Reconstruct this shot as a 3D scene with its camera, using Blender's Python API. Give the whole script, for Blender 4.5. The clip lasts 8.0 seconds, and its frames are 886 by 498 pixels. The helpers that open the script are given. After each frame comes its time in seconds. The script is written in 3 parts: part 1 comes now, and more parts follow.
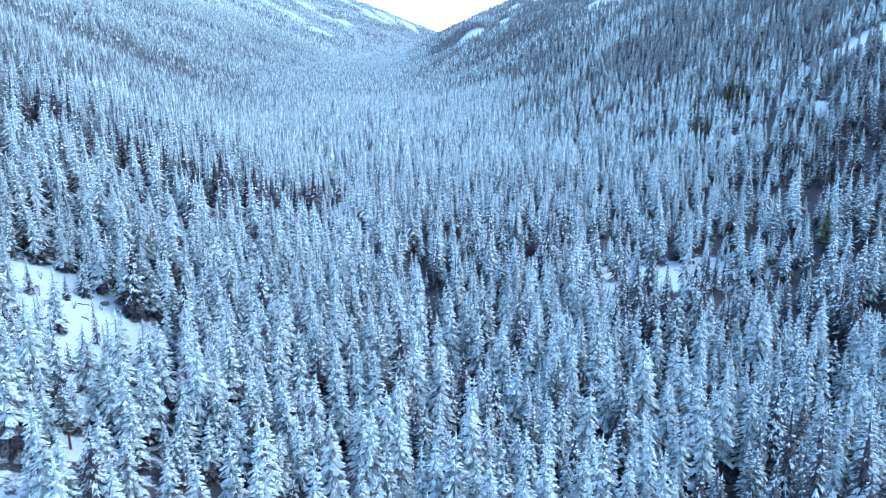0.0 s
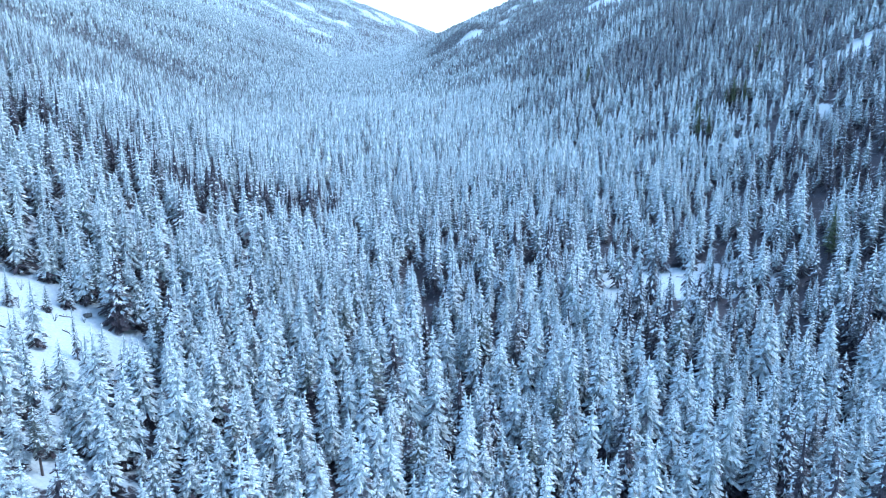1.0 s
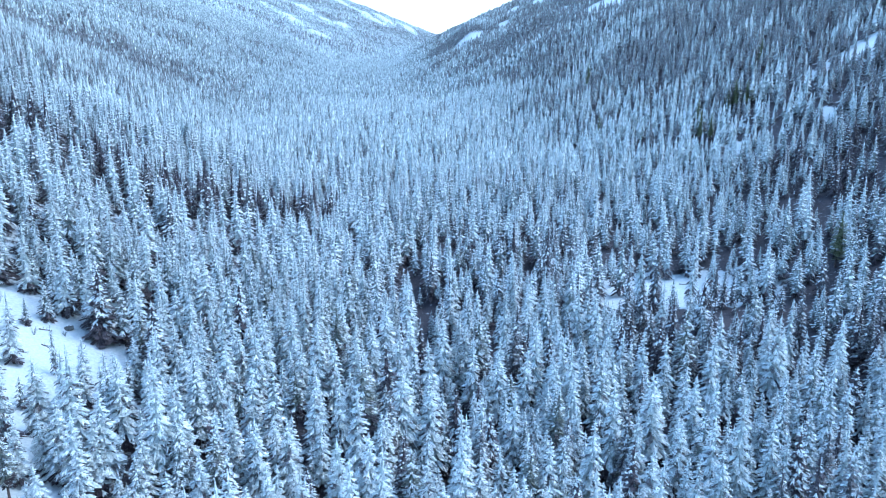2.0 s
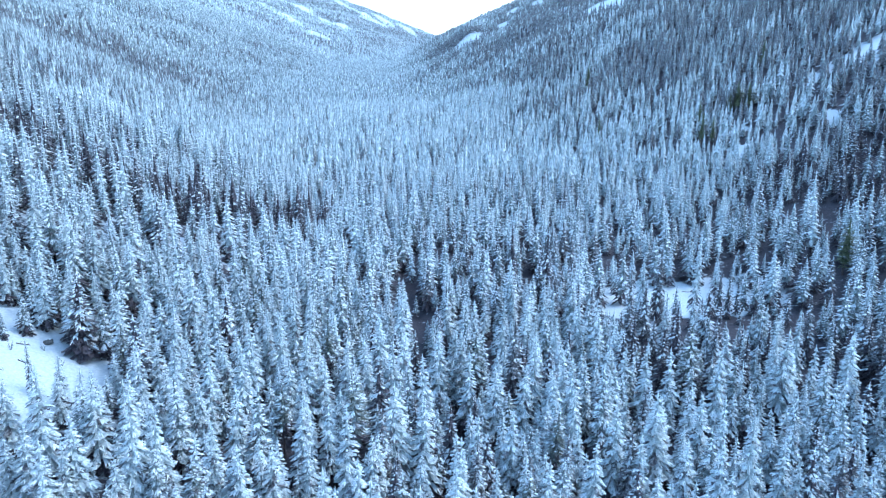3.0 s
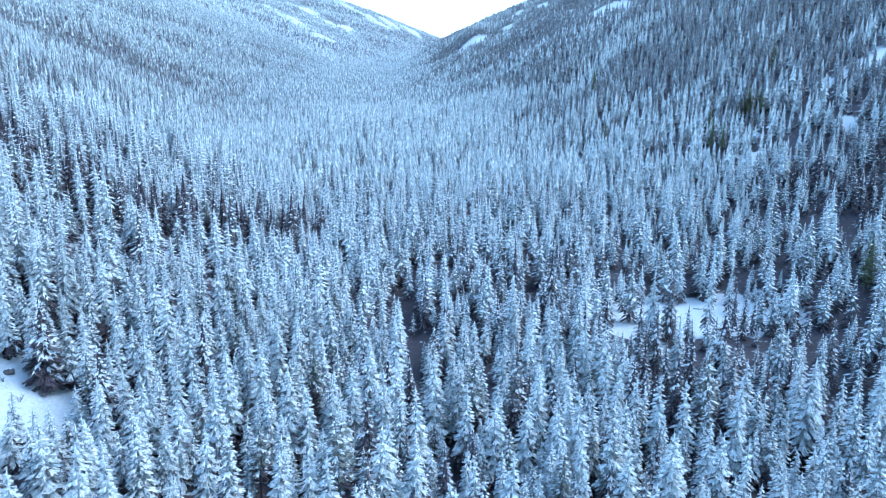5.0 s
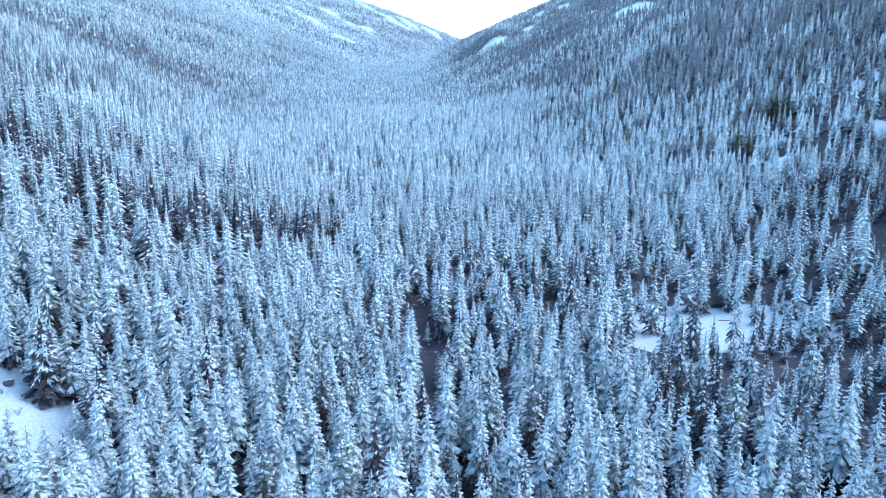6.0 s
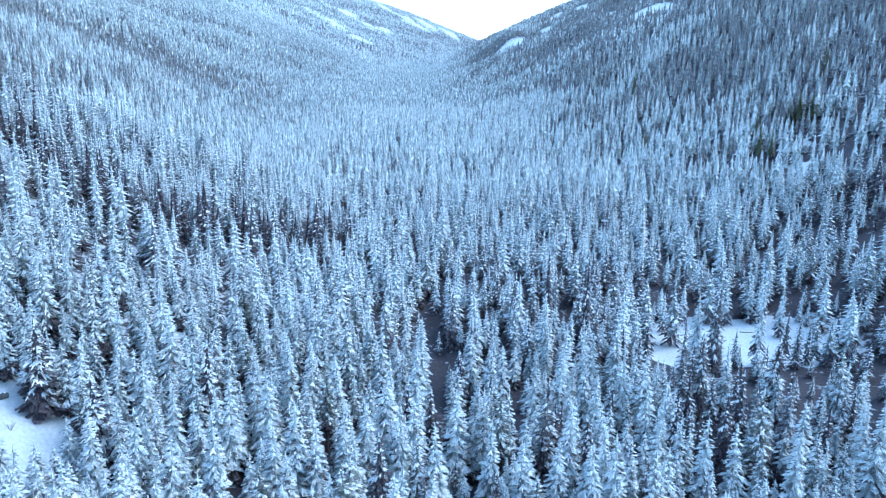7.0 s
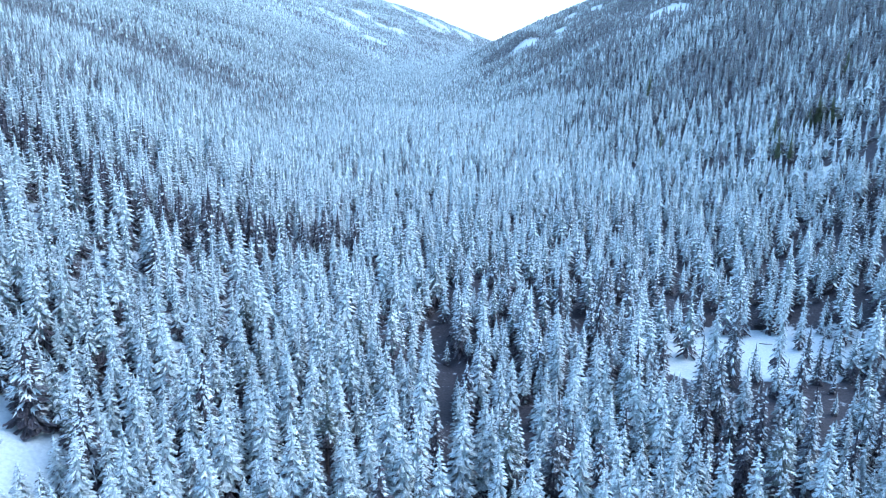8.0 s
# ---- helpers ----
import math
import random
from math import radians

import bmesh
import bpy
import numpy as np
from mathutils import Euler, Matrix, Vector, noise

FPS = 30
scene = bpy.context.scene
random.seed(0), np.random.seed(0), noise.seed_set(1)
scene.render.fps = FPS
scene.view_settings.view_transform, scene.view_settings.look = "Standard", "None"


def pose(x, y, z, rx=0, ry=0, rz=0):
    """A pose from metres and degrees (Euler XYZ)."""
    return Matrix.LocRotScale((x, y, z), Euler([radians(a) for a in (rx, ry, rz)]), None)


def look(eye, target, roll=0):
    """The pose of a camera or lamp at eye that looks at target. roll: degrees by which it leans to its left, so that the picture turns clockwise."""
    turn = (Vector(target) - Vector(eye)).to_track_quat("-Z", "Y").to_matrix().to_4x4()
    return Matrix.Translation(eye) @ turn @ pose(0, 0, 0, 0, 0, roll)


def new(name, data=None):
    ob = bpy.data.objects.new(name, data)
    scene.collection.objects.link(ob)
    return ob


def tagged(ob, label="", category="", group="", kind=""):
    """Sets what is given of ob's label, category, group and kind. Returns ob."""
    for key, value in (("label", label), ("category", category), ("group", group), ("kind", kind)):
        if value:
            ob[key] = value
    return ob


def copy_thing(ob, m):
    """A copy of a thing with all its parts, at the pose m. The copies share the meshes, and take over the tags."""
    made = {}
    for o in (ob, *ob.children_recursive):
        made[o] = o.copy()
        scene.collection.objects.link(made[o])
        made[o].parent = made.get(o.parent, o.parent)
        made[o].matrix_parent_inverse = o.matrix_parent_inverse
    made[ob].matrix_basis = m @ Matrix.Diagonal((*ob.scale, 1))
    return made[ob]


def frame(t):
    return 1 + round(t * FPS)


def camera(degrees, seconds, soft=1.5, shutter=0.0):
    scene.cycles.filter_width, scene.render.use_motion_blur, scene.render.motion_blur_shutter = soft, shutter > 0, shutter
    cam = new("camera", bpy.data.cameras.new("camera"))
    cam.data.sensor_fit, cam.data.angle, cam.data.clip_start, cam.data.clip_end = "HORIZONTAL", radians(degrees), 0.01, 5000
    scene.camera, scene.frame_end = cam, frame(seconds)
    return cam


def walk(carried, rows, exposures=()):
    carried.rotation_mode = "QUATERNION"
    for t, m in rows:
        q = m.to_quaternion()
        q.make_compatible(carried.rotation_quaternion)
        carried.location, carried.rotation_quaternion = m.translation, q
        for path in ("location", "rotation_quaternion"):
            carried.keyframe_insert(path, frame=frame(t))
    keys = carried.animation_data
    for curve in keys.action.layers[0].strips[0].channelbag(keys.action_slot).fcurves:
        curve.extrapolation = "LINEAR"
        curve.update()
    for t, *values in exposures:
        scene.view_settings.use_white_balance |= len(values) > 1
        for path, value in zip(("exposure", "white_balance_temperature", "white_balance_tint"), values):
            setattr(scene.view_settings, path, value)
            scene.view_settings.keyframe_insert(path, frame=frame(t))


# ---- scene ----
cam = camera(63.6, 8.0, soft=1.1)
METRES, EYE, TILT, LEAN, TURN = 50.0, 80.0, -16.0, 0.0, 0.0
ROWS = [
    (0.0, 0.0, 0.0, 0.0, -0.01, 1.57, -0.52),
    (0.5, 0.0075, 0.0576, 0.0206, -0.03, 1.61, -0.52),
    (1.0, 0.0163, 0.1158, 0.0415, -0.04, 1.66, -0.53),
    (1.5, 0.0244, 0.1741, 0.0623, -0.05, 1.71, -0.53),
    (3.0, 0.0491, 0.3501, 0.1261, -0.11, 1.84, -0.59),
    (3.5, 0.0579, 0.4087, 0.147, -0.13, 1.89, -0.6),
    (4.0, 0.0663, 0.467, 0.1685, -0.15, 1.93, -0.61),
    (5.5, 0.088, 0.6429, 0.2318, 0.83, 2.05, -1.06),
    (6.0, 0.0947, 0.7019, 0.2523, 1.69, 2.07, -1.38),
    (6.5, 0.1035, 0.7597, 0.2734, 2.37, 2.1, -1.63),
    (7.0, 0.1103, 0.8176, 0.2947, 2.95, 2.11, -1.87),
    (7.5, 0.1167, 0.8755, 0.3158, 3.52, 2.11, -2.1),
    (8.0, 0.1246, 0.9331, 0.337, 3.95, 2.12, -2.25),
]
walk(cam, [(t, pose(0, 0, EYE, TILT, LEAN, TURN) @ pose(METRES * x, METRES * y, METRES * z, 90 + pitch, roll, yaw)) for t, x, y, z, yaw, pitch, roll in ROWS],
     exposures=[(0.0, 1.71, 5360, -6), (8.0, 1.71, 5360, -6)])

# ---- world and light: winter dawn, thin bright overcast, the sun veiled ----
world = bpy.data.worlds.new("winter_sky")
scene.world = world
world.use_nodes = True
wn = world.node_tree
wn.nodes.clear()
sky = wn.nodes.new("ShaderNodeTexSky")
sky.sky_type = "NISHITA"
sky.sun_disc = False
sky.sun_elevation = radians(50)
sky.sun_rotation = radians(85)
sky.air_density = 1.0
sky.dust_density = 1.2
back = wn.nodes.new("ShaderNodeBackground")
back.inputs["Strength"].default_value = 0.195
wout = wn.nodes.new("ShaderNodeOutputWorld")
wn.links.new(sky.outputs[0], back.inputs["Color"])
wn.links.new(back.outputs[0], wout.inputs["Surface"])
sun_data = bpy.data.lights.new("sun", "SUN")
sun_data.energy = 0.12
sun_data.angle = radians(50)
sun_data.color = (1.0, 0.97, 0.94)
sun = new("sun", sun_data)
sun.matrix_world = look((0, 0, 0), (-math.sin(radians(85)), -math.cos(radians(85)), -math.tan(radians(50))))


# ---- materials ----
def material(name, rough=0.8):
    m = bpy.data.materials.new(name)
    m.use_nodes = True
    b = m.node_tree.nodes["Principled BSDF"]
    b.inputs["Roughness"].default_value = rough
    return m, m.node_tree, b


def noise_node(nt, scale, detail=3.0, rough=0.55, coord="Object"):
    c = nt.nodes.new("ShaderNodeTexCoord")
    n = nt.nodes.new("ShaderNodeTexNoise")
    n.inputs["Scale"].default_value = scale
    n.inputs["Detail"].default_value = detail
    n.inputs["Roughness"].default_value = rough
    nt.links.new(c.outputs[coord], n.inputs["Vector"])
    return n


def ramp(nt, source, stops):
    r = nt.nodes.new("ShaderNodeValToRGB")
    e = r.color_ramp.elements
    while len(e) < len(stops):
        e.new(0.5)
    for k, (at, colour) in enumerate(stops):
        e[k].position = at
        e[k].color = (*colour, 1)
    nt.links.new(source, r.inputs["Fac"])
    return r


def mixed(nt, fac, a, b):
    m = nt.nodes.new("ShaderNodeMix")
    m.data_type = "RGBA"
    nt.links.new(fac, m.inputs["Factor"])
    nt.links.new(a, m.inputs["A"])
    nt.links.new(b, m.inputs["B"])
    return m.outputs["Result"]


def bump(nt, b, source, strength, distance):
    k = nt.nodes.new("ShaderNodeBump")
    k.inputs["Strength"].default_value = strength
    k.inputs["Distance"].default_value = distance
    nt.links.new(source, k.inputs["Height"])
    nt.links.new(k.outputs["Normal"], b.inputs["Normal"])


def make_needles(name, dark, light, frost):
    m, nt, b = material(name, 0.75)
    fine = noise_node(nt, 2.2, 4)
    green = ramp(nt, fine.outputs["Fac"], [(0.3, dark), (0.7, light)])
    rime = noise_node(nt, 1.7, 5, 0.75)
    cover = ramp(nt, rime.outputs["Fac"], [(0.62 - frost, (0, 0, 0)), (0.78 - frost, (1, 1, 1))])
    white = ramp(nt, fine.outputs["Fac"], [(0.2, (0.5, 0.53, 0.55)), (0.8, (0.72, 0.74, 0.76))])
    nt.links.new(mixed(nt, cover.outputs[0], green.outputs[0], white.outputs[0]), b.inputs["Base Color"])
    bump(nt, b, rime.outputs["Fac"], 0.6, 0.2)
    return m


def make_snow(name, scale, twiggy=True, low=(0.66, 0.70, 0.73), high=(0.82, 0.85, 0.87)):
    """Snow caught on twigs: thick white, with sprays of dark needles showing through."""
    m, nt, b = material(name, 0.6)
    n = noise_node(nt, scale, 4)
    white = ramp(nt, n.outputs["Fac"], [(0.3, low), (0.65, high)])
    f = noise_node(nt, scale * 3.2, 4, 0.65)
    twigs = ramp(nt, f.outputs["Fac"], [(0.30, (0.06, 0.075, 0.07)), (0.70, (0.14, 0.16, 0.15))])
    show = ramp(nt, f.outputs["Fac"], [(0.32, (0.8, 0.8, 0.8)), (0.44, (0, 0, 0))])
    nt.links.new(mixed(nt, show.outputs[0], white.outputs[0], twigs.outputs[0]) if twiggy else white.outputs[0], b.inputs["Base Color"])
    bump(nt, b, f.outputs["Fac"], 0.5, 0.15)
    return m


def make_bark():
    m, nt, b = material("bark", 0.9)
    n = noise_node(nt, 5.0, 5)
    nt.links.new(ramp(nt, n.outputs["Fac"], [(0.3, (0.06, 0.042, 0.038)), (0.7, (0.15, 0.115, 0.11))]).outputs[0], b.inputs["Base Color"])
    bump(nt, b, n.outputs["Fac"], 0.7, 0.05)
    return m


def make_stone():
    m, nt, b = material("rock", 0.85)
    n = noise_node(nt, 2.5, 6, 0.65)
    nt.links.new(ramp(nt, n.outputs["Fac"], [(0.3, (0.04, 0.04, 0.042)), (0.7, (0.16, 0.155, 0.15))]).outputs[0], b.inputs["Base Color"])
    bump(nt, b, n.outputs["Fac"], 0.8, 0.1)
    return m


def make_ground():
    """Snow in the open; under the trees a broken cover of snow over needles, twigs and brush, their colour darkened for
    the shade between trees.
    """
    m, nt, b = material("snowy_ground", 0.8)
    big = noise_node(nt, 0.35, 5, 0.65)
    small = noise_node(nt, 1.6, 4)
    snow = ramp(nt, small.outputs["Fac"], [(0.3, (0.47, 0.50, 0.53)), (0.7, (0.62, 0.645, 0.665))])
    # forest litter, with the shade of the gaps mixed into its colour
    shaded_litter = ramp(nt, small.outputs["Fac"], [(0.3, (0.024, 0.02, 0.027)), (0.7, (0.064, 0.053, 0.064))])
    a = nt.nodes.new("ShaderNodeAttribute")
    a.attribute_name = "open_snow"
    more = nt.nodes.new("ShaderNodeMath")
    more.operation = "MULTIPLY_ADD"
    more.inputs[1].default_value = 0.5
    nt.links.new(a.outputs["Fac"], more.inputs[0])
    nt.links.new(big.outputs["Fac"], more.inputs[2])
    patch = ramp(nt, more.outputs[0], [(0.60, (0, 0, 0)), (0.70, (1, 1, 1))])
    nt.links.new(mixed(nt, patch.outputs[0], shaded_litter.outputs[0], snow.outputs[0]), b.inputs["Base Color"])
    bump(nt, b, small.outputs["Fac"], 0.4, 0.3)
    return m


NEEDLES = make_needles("frosted_needles", (0.056, 0.05, 0.06), (0.135, 0.126, 0.135), 0.12)
DARK = make_needles("dark_and_shaded_needles", (0.042, 0.033, 0.044), (0.09, 0.074, 0.088), 0.05)
PINE = make_needles("green_pine_needles", (0.075, 0.085, 0.05), (0.16, 0.175, 0.095), 0.02)
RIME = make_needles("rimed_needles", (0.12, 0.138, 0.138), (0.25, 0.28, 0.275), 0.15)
SNOW = make_snow("tree_snow", 1.2)
PLAIN_SNOW = make_snow("lying_snow", 0.8, twiggy=False)
BARK = make_bark()
STONE = make_stone()
GROUND = make_ground()
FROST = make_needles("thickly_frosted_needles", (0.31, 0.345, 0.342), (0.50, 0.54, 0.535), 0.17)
MUTED = make_needles("snow_dusted_pine_needles", (0.085, 0.094, 0.085), (0.19, 0.205, 0.185), 0.10)
TREE_MATERIALS = (NEEDLES, SNOW, BARK, PINE, RIME, DARK, FROST, MUTED)


# ---- the lie of the land ----
def smooth(a, b, v):
    t = np.clip((v - a) / (b - a), 0, 1)
    return t * t * (3 - 2 * t)


def value_noise(x, y, seed=0):
    xi, yi = np.floor(x).astype(np.int64), np.floor(y).astype(np.int64)
    fx, fy = x - xi, y - yi
    fx, fy = fx * fx * (3 - 2 * fx), fy * fy * (3 - 2 * fy)

    def lattice(i, j):
        h = (i * 374761393 + j * 668265263 + seed * 974634777) & 0x7FFFFFFF
        h = ((h ^ (h >> 13)) * 1274126177) & 0x7FFFFFFF
        return ((h ^ (h >> 16)) & 0xFFFF) / 65535.0

    a = lattice(xi, yi) * (1 - fx) + lattice(xi + 1, yi) * fx
    b = lattice(xi, yi + 1) * (1 - fx) + lattice(xi + 1, yi + 1) * fx
    return a * (1 - fy) + b * fy


def rough(x, y, scale, seed):
    """Noise from -1 to 1 in three octaves."""
    v = 0
    for k in range(3):
        v = v + (value_noise(x / scale * 2 ** k, y / scale * 2 ** k, seed + k) - 0.5) * 0.5 ** k
    return v * 1.15


# x of the foot of either slope along the valley; the valley bends away at its head
RIGHT_FOOT = ([60, 200, 400, 600, 900, 1400, 2000, 2800, 3600, 5000], [87, 82, 75, 51, -28, -108, -163, -181, -108, 226])
LEFT_FOOT = ([60, 150, 250, 400, 600, 1000, 1700, 2600, 3600, 5000], [39, 23, 4, -45, -137, -271, -273, -305, -220, 112])


def eased(y, line, reach=40):
    """The broken line with its corners rounded."""
    return sum(np.interp(y + k * reach, *line) for k in (-1.5, -0.5, 0.5, 1.5)) / 4


def right_foot(y):
    """x of the creek line at the foot of the shaded slope."""
    return eased(y, RIGHT_FOOT)


def left_foot(y):
    return eased(y, LEFT_FOOT)


def floor_height(y):
    return 3.1 + 0.0426 * np.maximum(y - 170, -60) + 0.0146 * np.maximum(y - 2700, 0)


def ribs(x, y):
    """Ribs and gullies that run slanting down the far slopes, about -0.5 to 0.5."""
    q, p = (y + 1.7 * np.abs(x)) / 2, (y - 0.6 * np.abs(x)) / 2
    return 0.7 * value_noise(q / 95, p / 900, 5) + 0.4 * value_noise(q / 38, p / 500, 6) - 0.55


def height(x, y):
    z = floor_height(y)
    u = np.maximum(x - right_foot(y), 0)
    v = np.maximum(left_foot(y) - x, 0)
    right = 0.591 * (np.sqrt(u * u + 3600) - 60)
    left = 0.481 * (np.sqrt(v * v + 3600) - 60)
    right = 658 * (1 - np.exp(-right / 658))
    left = 551 * (1 - np.exp(-left / 551))
    z = z + right + left
    # gullies and ribs run down the open slope
    far = smooth(500, 1100, y)
    rib = ribs(x, y)
    z = z + rib * 26 * far * smooth(60, 260, v) + rib * 16 * far * smooth(60, 260, u)
    wild = smooth(10, 120, u) + smooth(10, 120, v)
    # a shoulder on the shaded slope
    z = z + 24 * smooth(1565, 1615, y) * (1 - smooth(1630, 1950, y)) * np.exp(-((x - 58) / 34) ** 2)
    # the creek and the clearings lie a little lower than the forest floor beside them
    z = z + 3.5 * (1 - open_ground(x, y, HOLLOWS))
    z = z + rough(x, y, 60, 3) * 2.0 + rough(x, y, 260, 11) * (3 + 16 * wild * smooth(400, 1200, y))
    return z


# open snow: x, y, half length, half width, turn in degrees
CLEARINGS = [
    (-80, 147, 19, 11, -10), (-68.5, 132, 8, 14, 0), (-67, 122, 9, 2.4, -70), (-59, 106, 14, 1.8, -52), (-92, 150, 9, 6, 20), (-64, 143, 6, 8, 0), (83, 247, 26, 16, -8), (60, 236, 4.5, 15, 12),
    (243, 450, 12, 14, 0), (258, 451, 16, 15, -5), (281, 453, 21, 15, -5), (158, 397, 7, 9, 0), (168, 432, 4.5, 7, 29), (198, 386, 5, 10, 10), (220, 457, 5, 9, 0),
]
# lower ground: the creek bed, the clearing beside it and the open bank
HOLLOWS = [(81, 249, 36, 24, -8), (-6, 215, 75, 9, 97), (33, 258, 16, 9, 95), (-80, 140, 42, 32, -20)]
# snow strips high on the slopes
STRIPS = [
    (56, 1587, 36, 24, 4), (163, 1807, 97, 18, 82), (217, 1760, 60, 14, 90), (204, 1265, 50, 10, 93),
    (211, 1080, 50, 10, 93), (224, 1070, 55, 10, 93), (236, 1060, 50, 9, 93), (126, 1600, 55, 10, 93), (-709, 3225, 280, 30, -62), (-766, 3901, 177, 34, -53), (-479, 2898, 42, 26, -18), (-597, 3713, 44, 28, -70), (-507, 3764, 40, 28, -65),
    (-576, 4655, 172, 34, -46), (-414, 4415, 103, 34, -45), (-377, 4611, 176, 34, -69), (-226, 4590, 95, 32, -57),
]
# stands of darker trees with little snow
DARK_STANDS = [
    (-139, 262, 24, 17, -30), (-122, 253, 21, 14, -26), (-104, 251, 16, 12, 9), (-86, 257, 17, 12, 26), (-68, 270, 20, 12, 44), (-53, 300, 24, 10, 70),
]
FAR_STANDS = [
    (-228, 461, 36, 10, -42), (-454, 1049, 30, 16, -50), (-333, 960, 40, 14, -61), (-416, 1553, 70, 14, -40), (-416, 1744, 80, 14, -35), (-188, 452, 22, 10, -59),
    (-612, 1965, 90, 13, -35), (-299, 1566, 80, 12, -52), (-175, 1480, 36, 14, -4), (-529, 1108, 60, 9, -59),
]
SLOPE_STANDS = [
    (184, 756, 24, 16, -21), (131, 456, 15, 9, -62), (81, 699, 14, 11, -40), (87, 846, 24, 13, -64), (120, 891, 18, 14, 39), (177, 442, 22, 6, 66),
    (172, 473, 11, 8, 60), (-6, 697, 15, 10, 71), (237, 482, 14, 12, -20), (244, 768, 18, 14, -61), (268, 643, 16, 13, -33), (173, 305, 13, 11, -103),
    (150, 332, 12, 10, -68), (154, 291, 17, 11, -83), (84, 276, 22, 6, -8),
]
# gaps between the trees: the creek bed and small openings
GAPS = [(-8, 232, 52, 2.6, 97), (-2, 180, 14, 2.4, 97), (33, 262, 9, 4, 95), (30, 250, 5, 3, 90), (56, 145, 4, 10, 0), (14, 184, 4, 6, 0)]


def open_ground(x, y, ovals=CLEARINGS):
    o = np.zeros_like(x)
    for cx, cy, a, b, turn in ovals:
        c, s = math.cos(radians(turn)), math.sin(radians(turn))
        p, q = (x - cx) * c + (y - cy) * s, -(x - cx) * s + (y - cy) * c
        r = np.hypot(p / a, q / b) + 0.35 * rough(x, y, min(a, b) * 1.2, 21)
        o = np.maximum(o, 1 - smooth(0.8, 1.15, r))
    return o


def spaced(a, b, fine, c, grow, most):
    """Lines over the stretch c, fine apart between a and b and wider outside."""
    out = list(np.arange(a, b + fine, fine))
    step = fine
    while out[-1] < c[1]:
        step = min(step * grow, most)
        out.append(out[-1] + step)
    step = fine
    while out[0] > c[0]:
        step = min(step * grow, most)
        out.insert(0, out[0] - step)
    return np.array(out)


GX = spaced(-120, 292, 4.0, (-2500, 2500), 1.06, 38)
GY = spaced(80, 480, 4.0, (-700, 4950), 1.06, 38)
MX, MY = np.meshgrid(GX, GY)
GZ = height(MX, MY)


def ground_at(x, y):
    i = np.clip(np.searchsorted(GX, x) - 1, 0, len(GX) - 2)
    j = np.clip(np.searchsorted(GY, y) - 1, 0, len(GY) - 2)
    fx, fy = (x - GX[i]) / (GX[i + 1] - GX[i]), (y - GY[j]) / (GY[j + 1] - GY[j])
    return (GZ[j, i] * (1 - fx) + GZ[j, i + 1] * fx) * (1 - fy) + (GZ[j + 1, i] * (1 - fx) + GZ[j + 1, i + 1] * fx) * fy


def mesh_from(name, verts, tris, mats=None, materials=(), shade_smooth=False):
    me = bpy.data.meshes.new(name)
    n, k = len(tris), tris.shape[1]
    me.vertices.add(len(verts))
    me.vertices.foreach_set("co", np.ascontiguousarray(verts, dtype=np.float32).ravel())
    me.loops.add(n * k)
    me.loops.foreach_set("vertex_index", np.ascontiguousarray(tris, dtype=np.int32).ravel())
    me.polygons.add(n)
    me.polygons.foreach_set("loop_start", np.arange(0, n * k, k, dtype=np.int32))
    me.polygons.foreach_set("loop_total", np.full(n, k, dtype=np.int32))
    if mats is not None:
        me.polygons.foreach_set("material_index", np.ascontiguousarray(mats, dtype=np.int32))
    me.polygons.foreach_set("use_smooth", np.full(n, shade_smooth, dtype=bool))
    for m in materials:
        me.materials.append(m)
    me.update()
    me.validate()
    return me


def build_ground():
    nx, ny = len(GX), len(GY)
    verts = np.stack([MX.ravel(), MY.ravel(), GZ.ravel()], 1)
    i = (np.arange(ny - 1)[:, None] * nx + np.arange(nx - 1)[None, :]).ravel()
    quads = np.stack([i, i + 1, i + nx + 1, i + nx], 1)
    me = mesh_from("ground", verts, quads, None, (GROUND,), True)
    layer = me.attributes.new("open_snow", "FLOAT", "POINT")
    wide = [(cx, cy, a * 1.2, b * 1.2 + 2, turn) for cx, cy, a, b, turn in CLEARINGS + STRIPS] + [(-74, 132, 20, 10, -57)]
    # pale distance haze put in as thin snow cover beyond 1500 m
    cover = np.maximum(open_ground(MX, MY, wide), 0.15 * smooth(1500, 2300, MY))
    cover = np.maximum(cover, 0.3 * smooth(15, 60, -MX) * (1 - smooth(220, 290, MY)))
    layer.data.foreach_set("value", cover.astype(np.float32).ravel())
    return tagged(new("ground", me), "snow-covered valley floor and slopes under conifer forest", "ground", kind="structure")


build_ground()


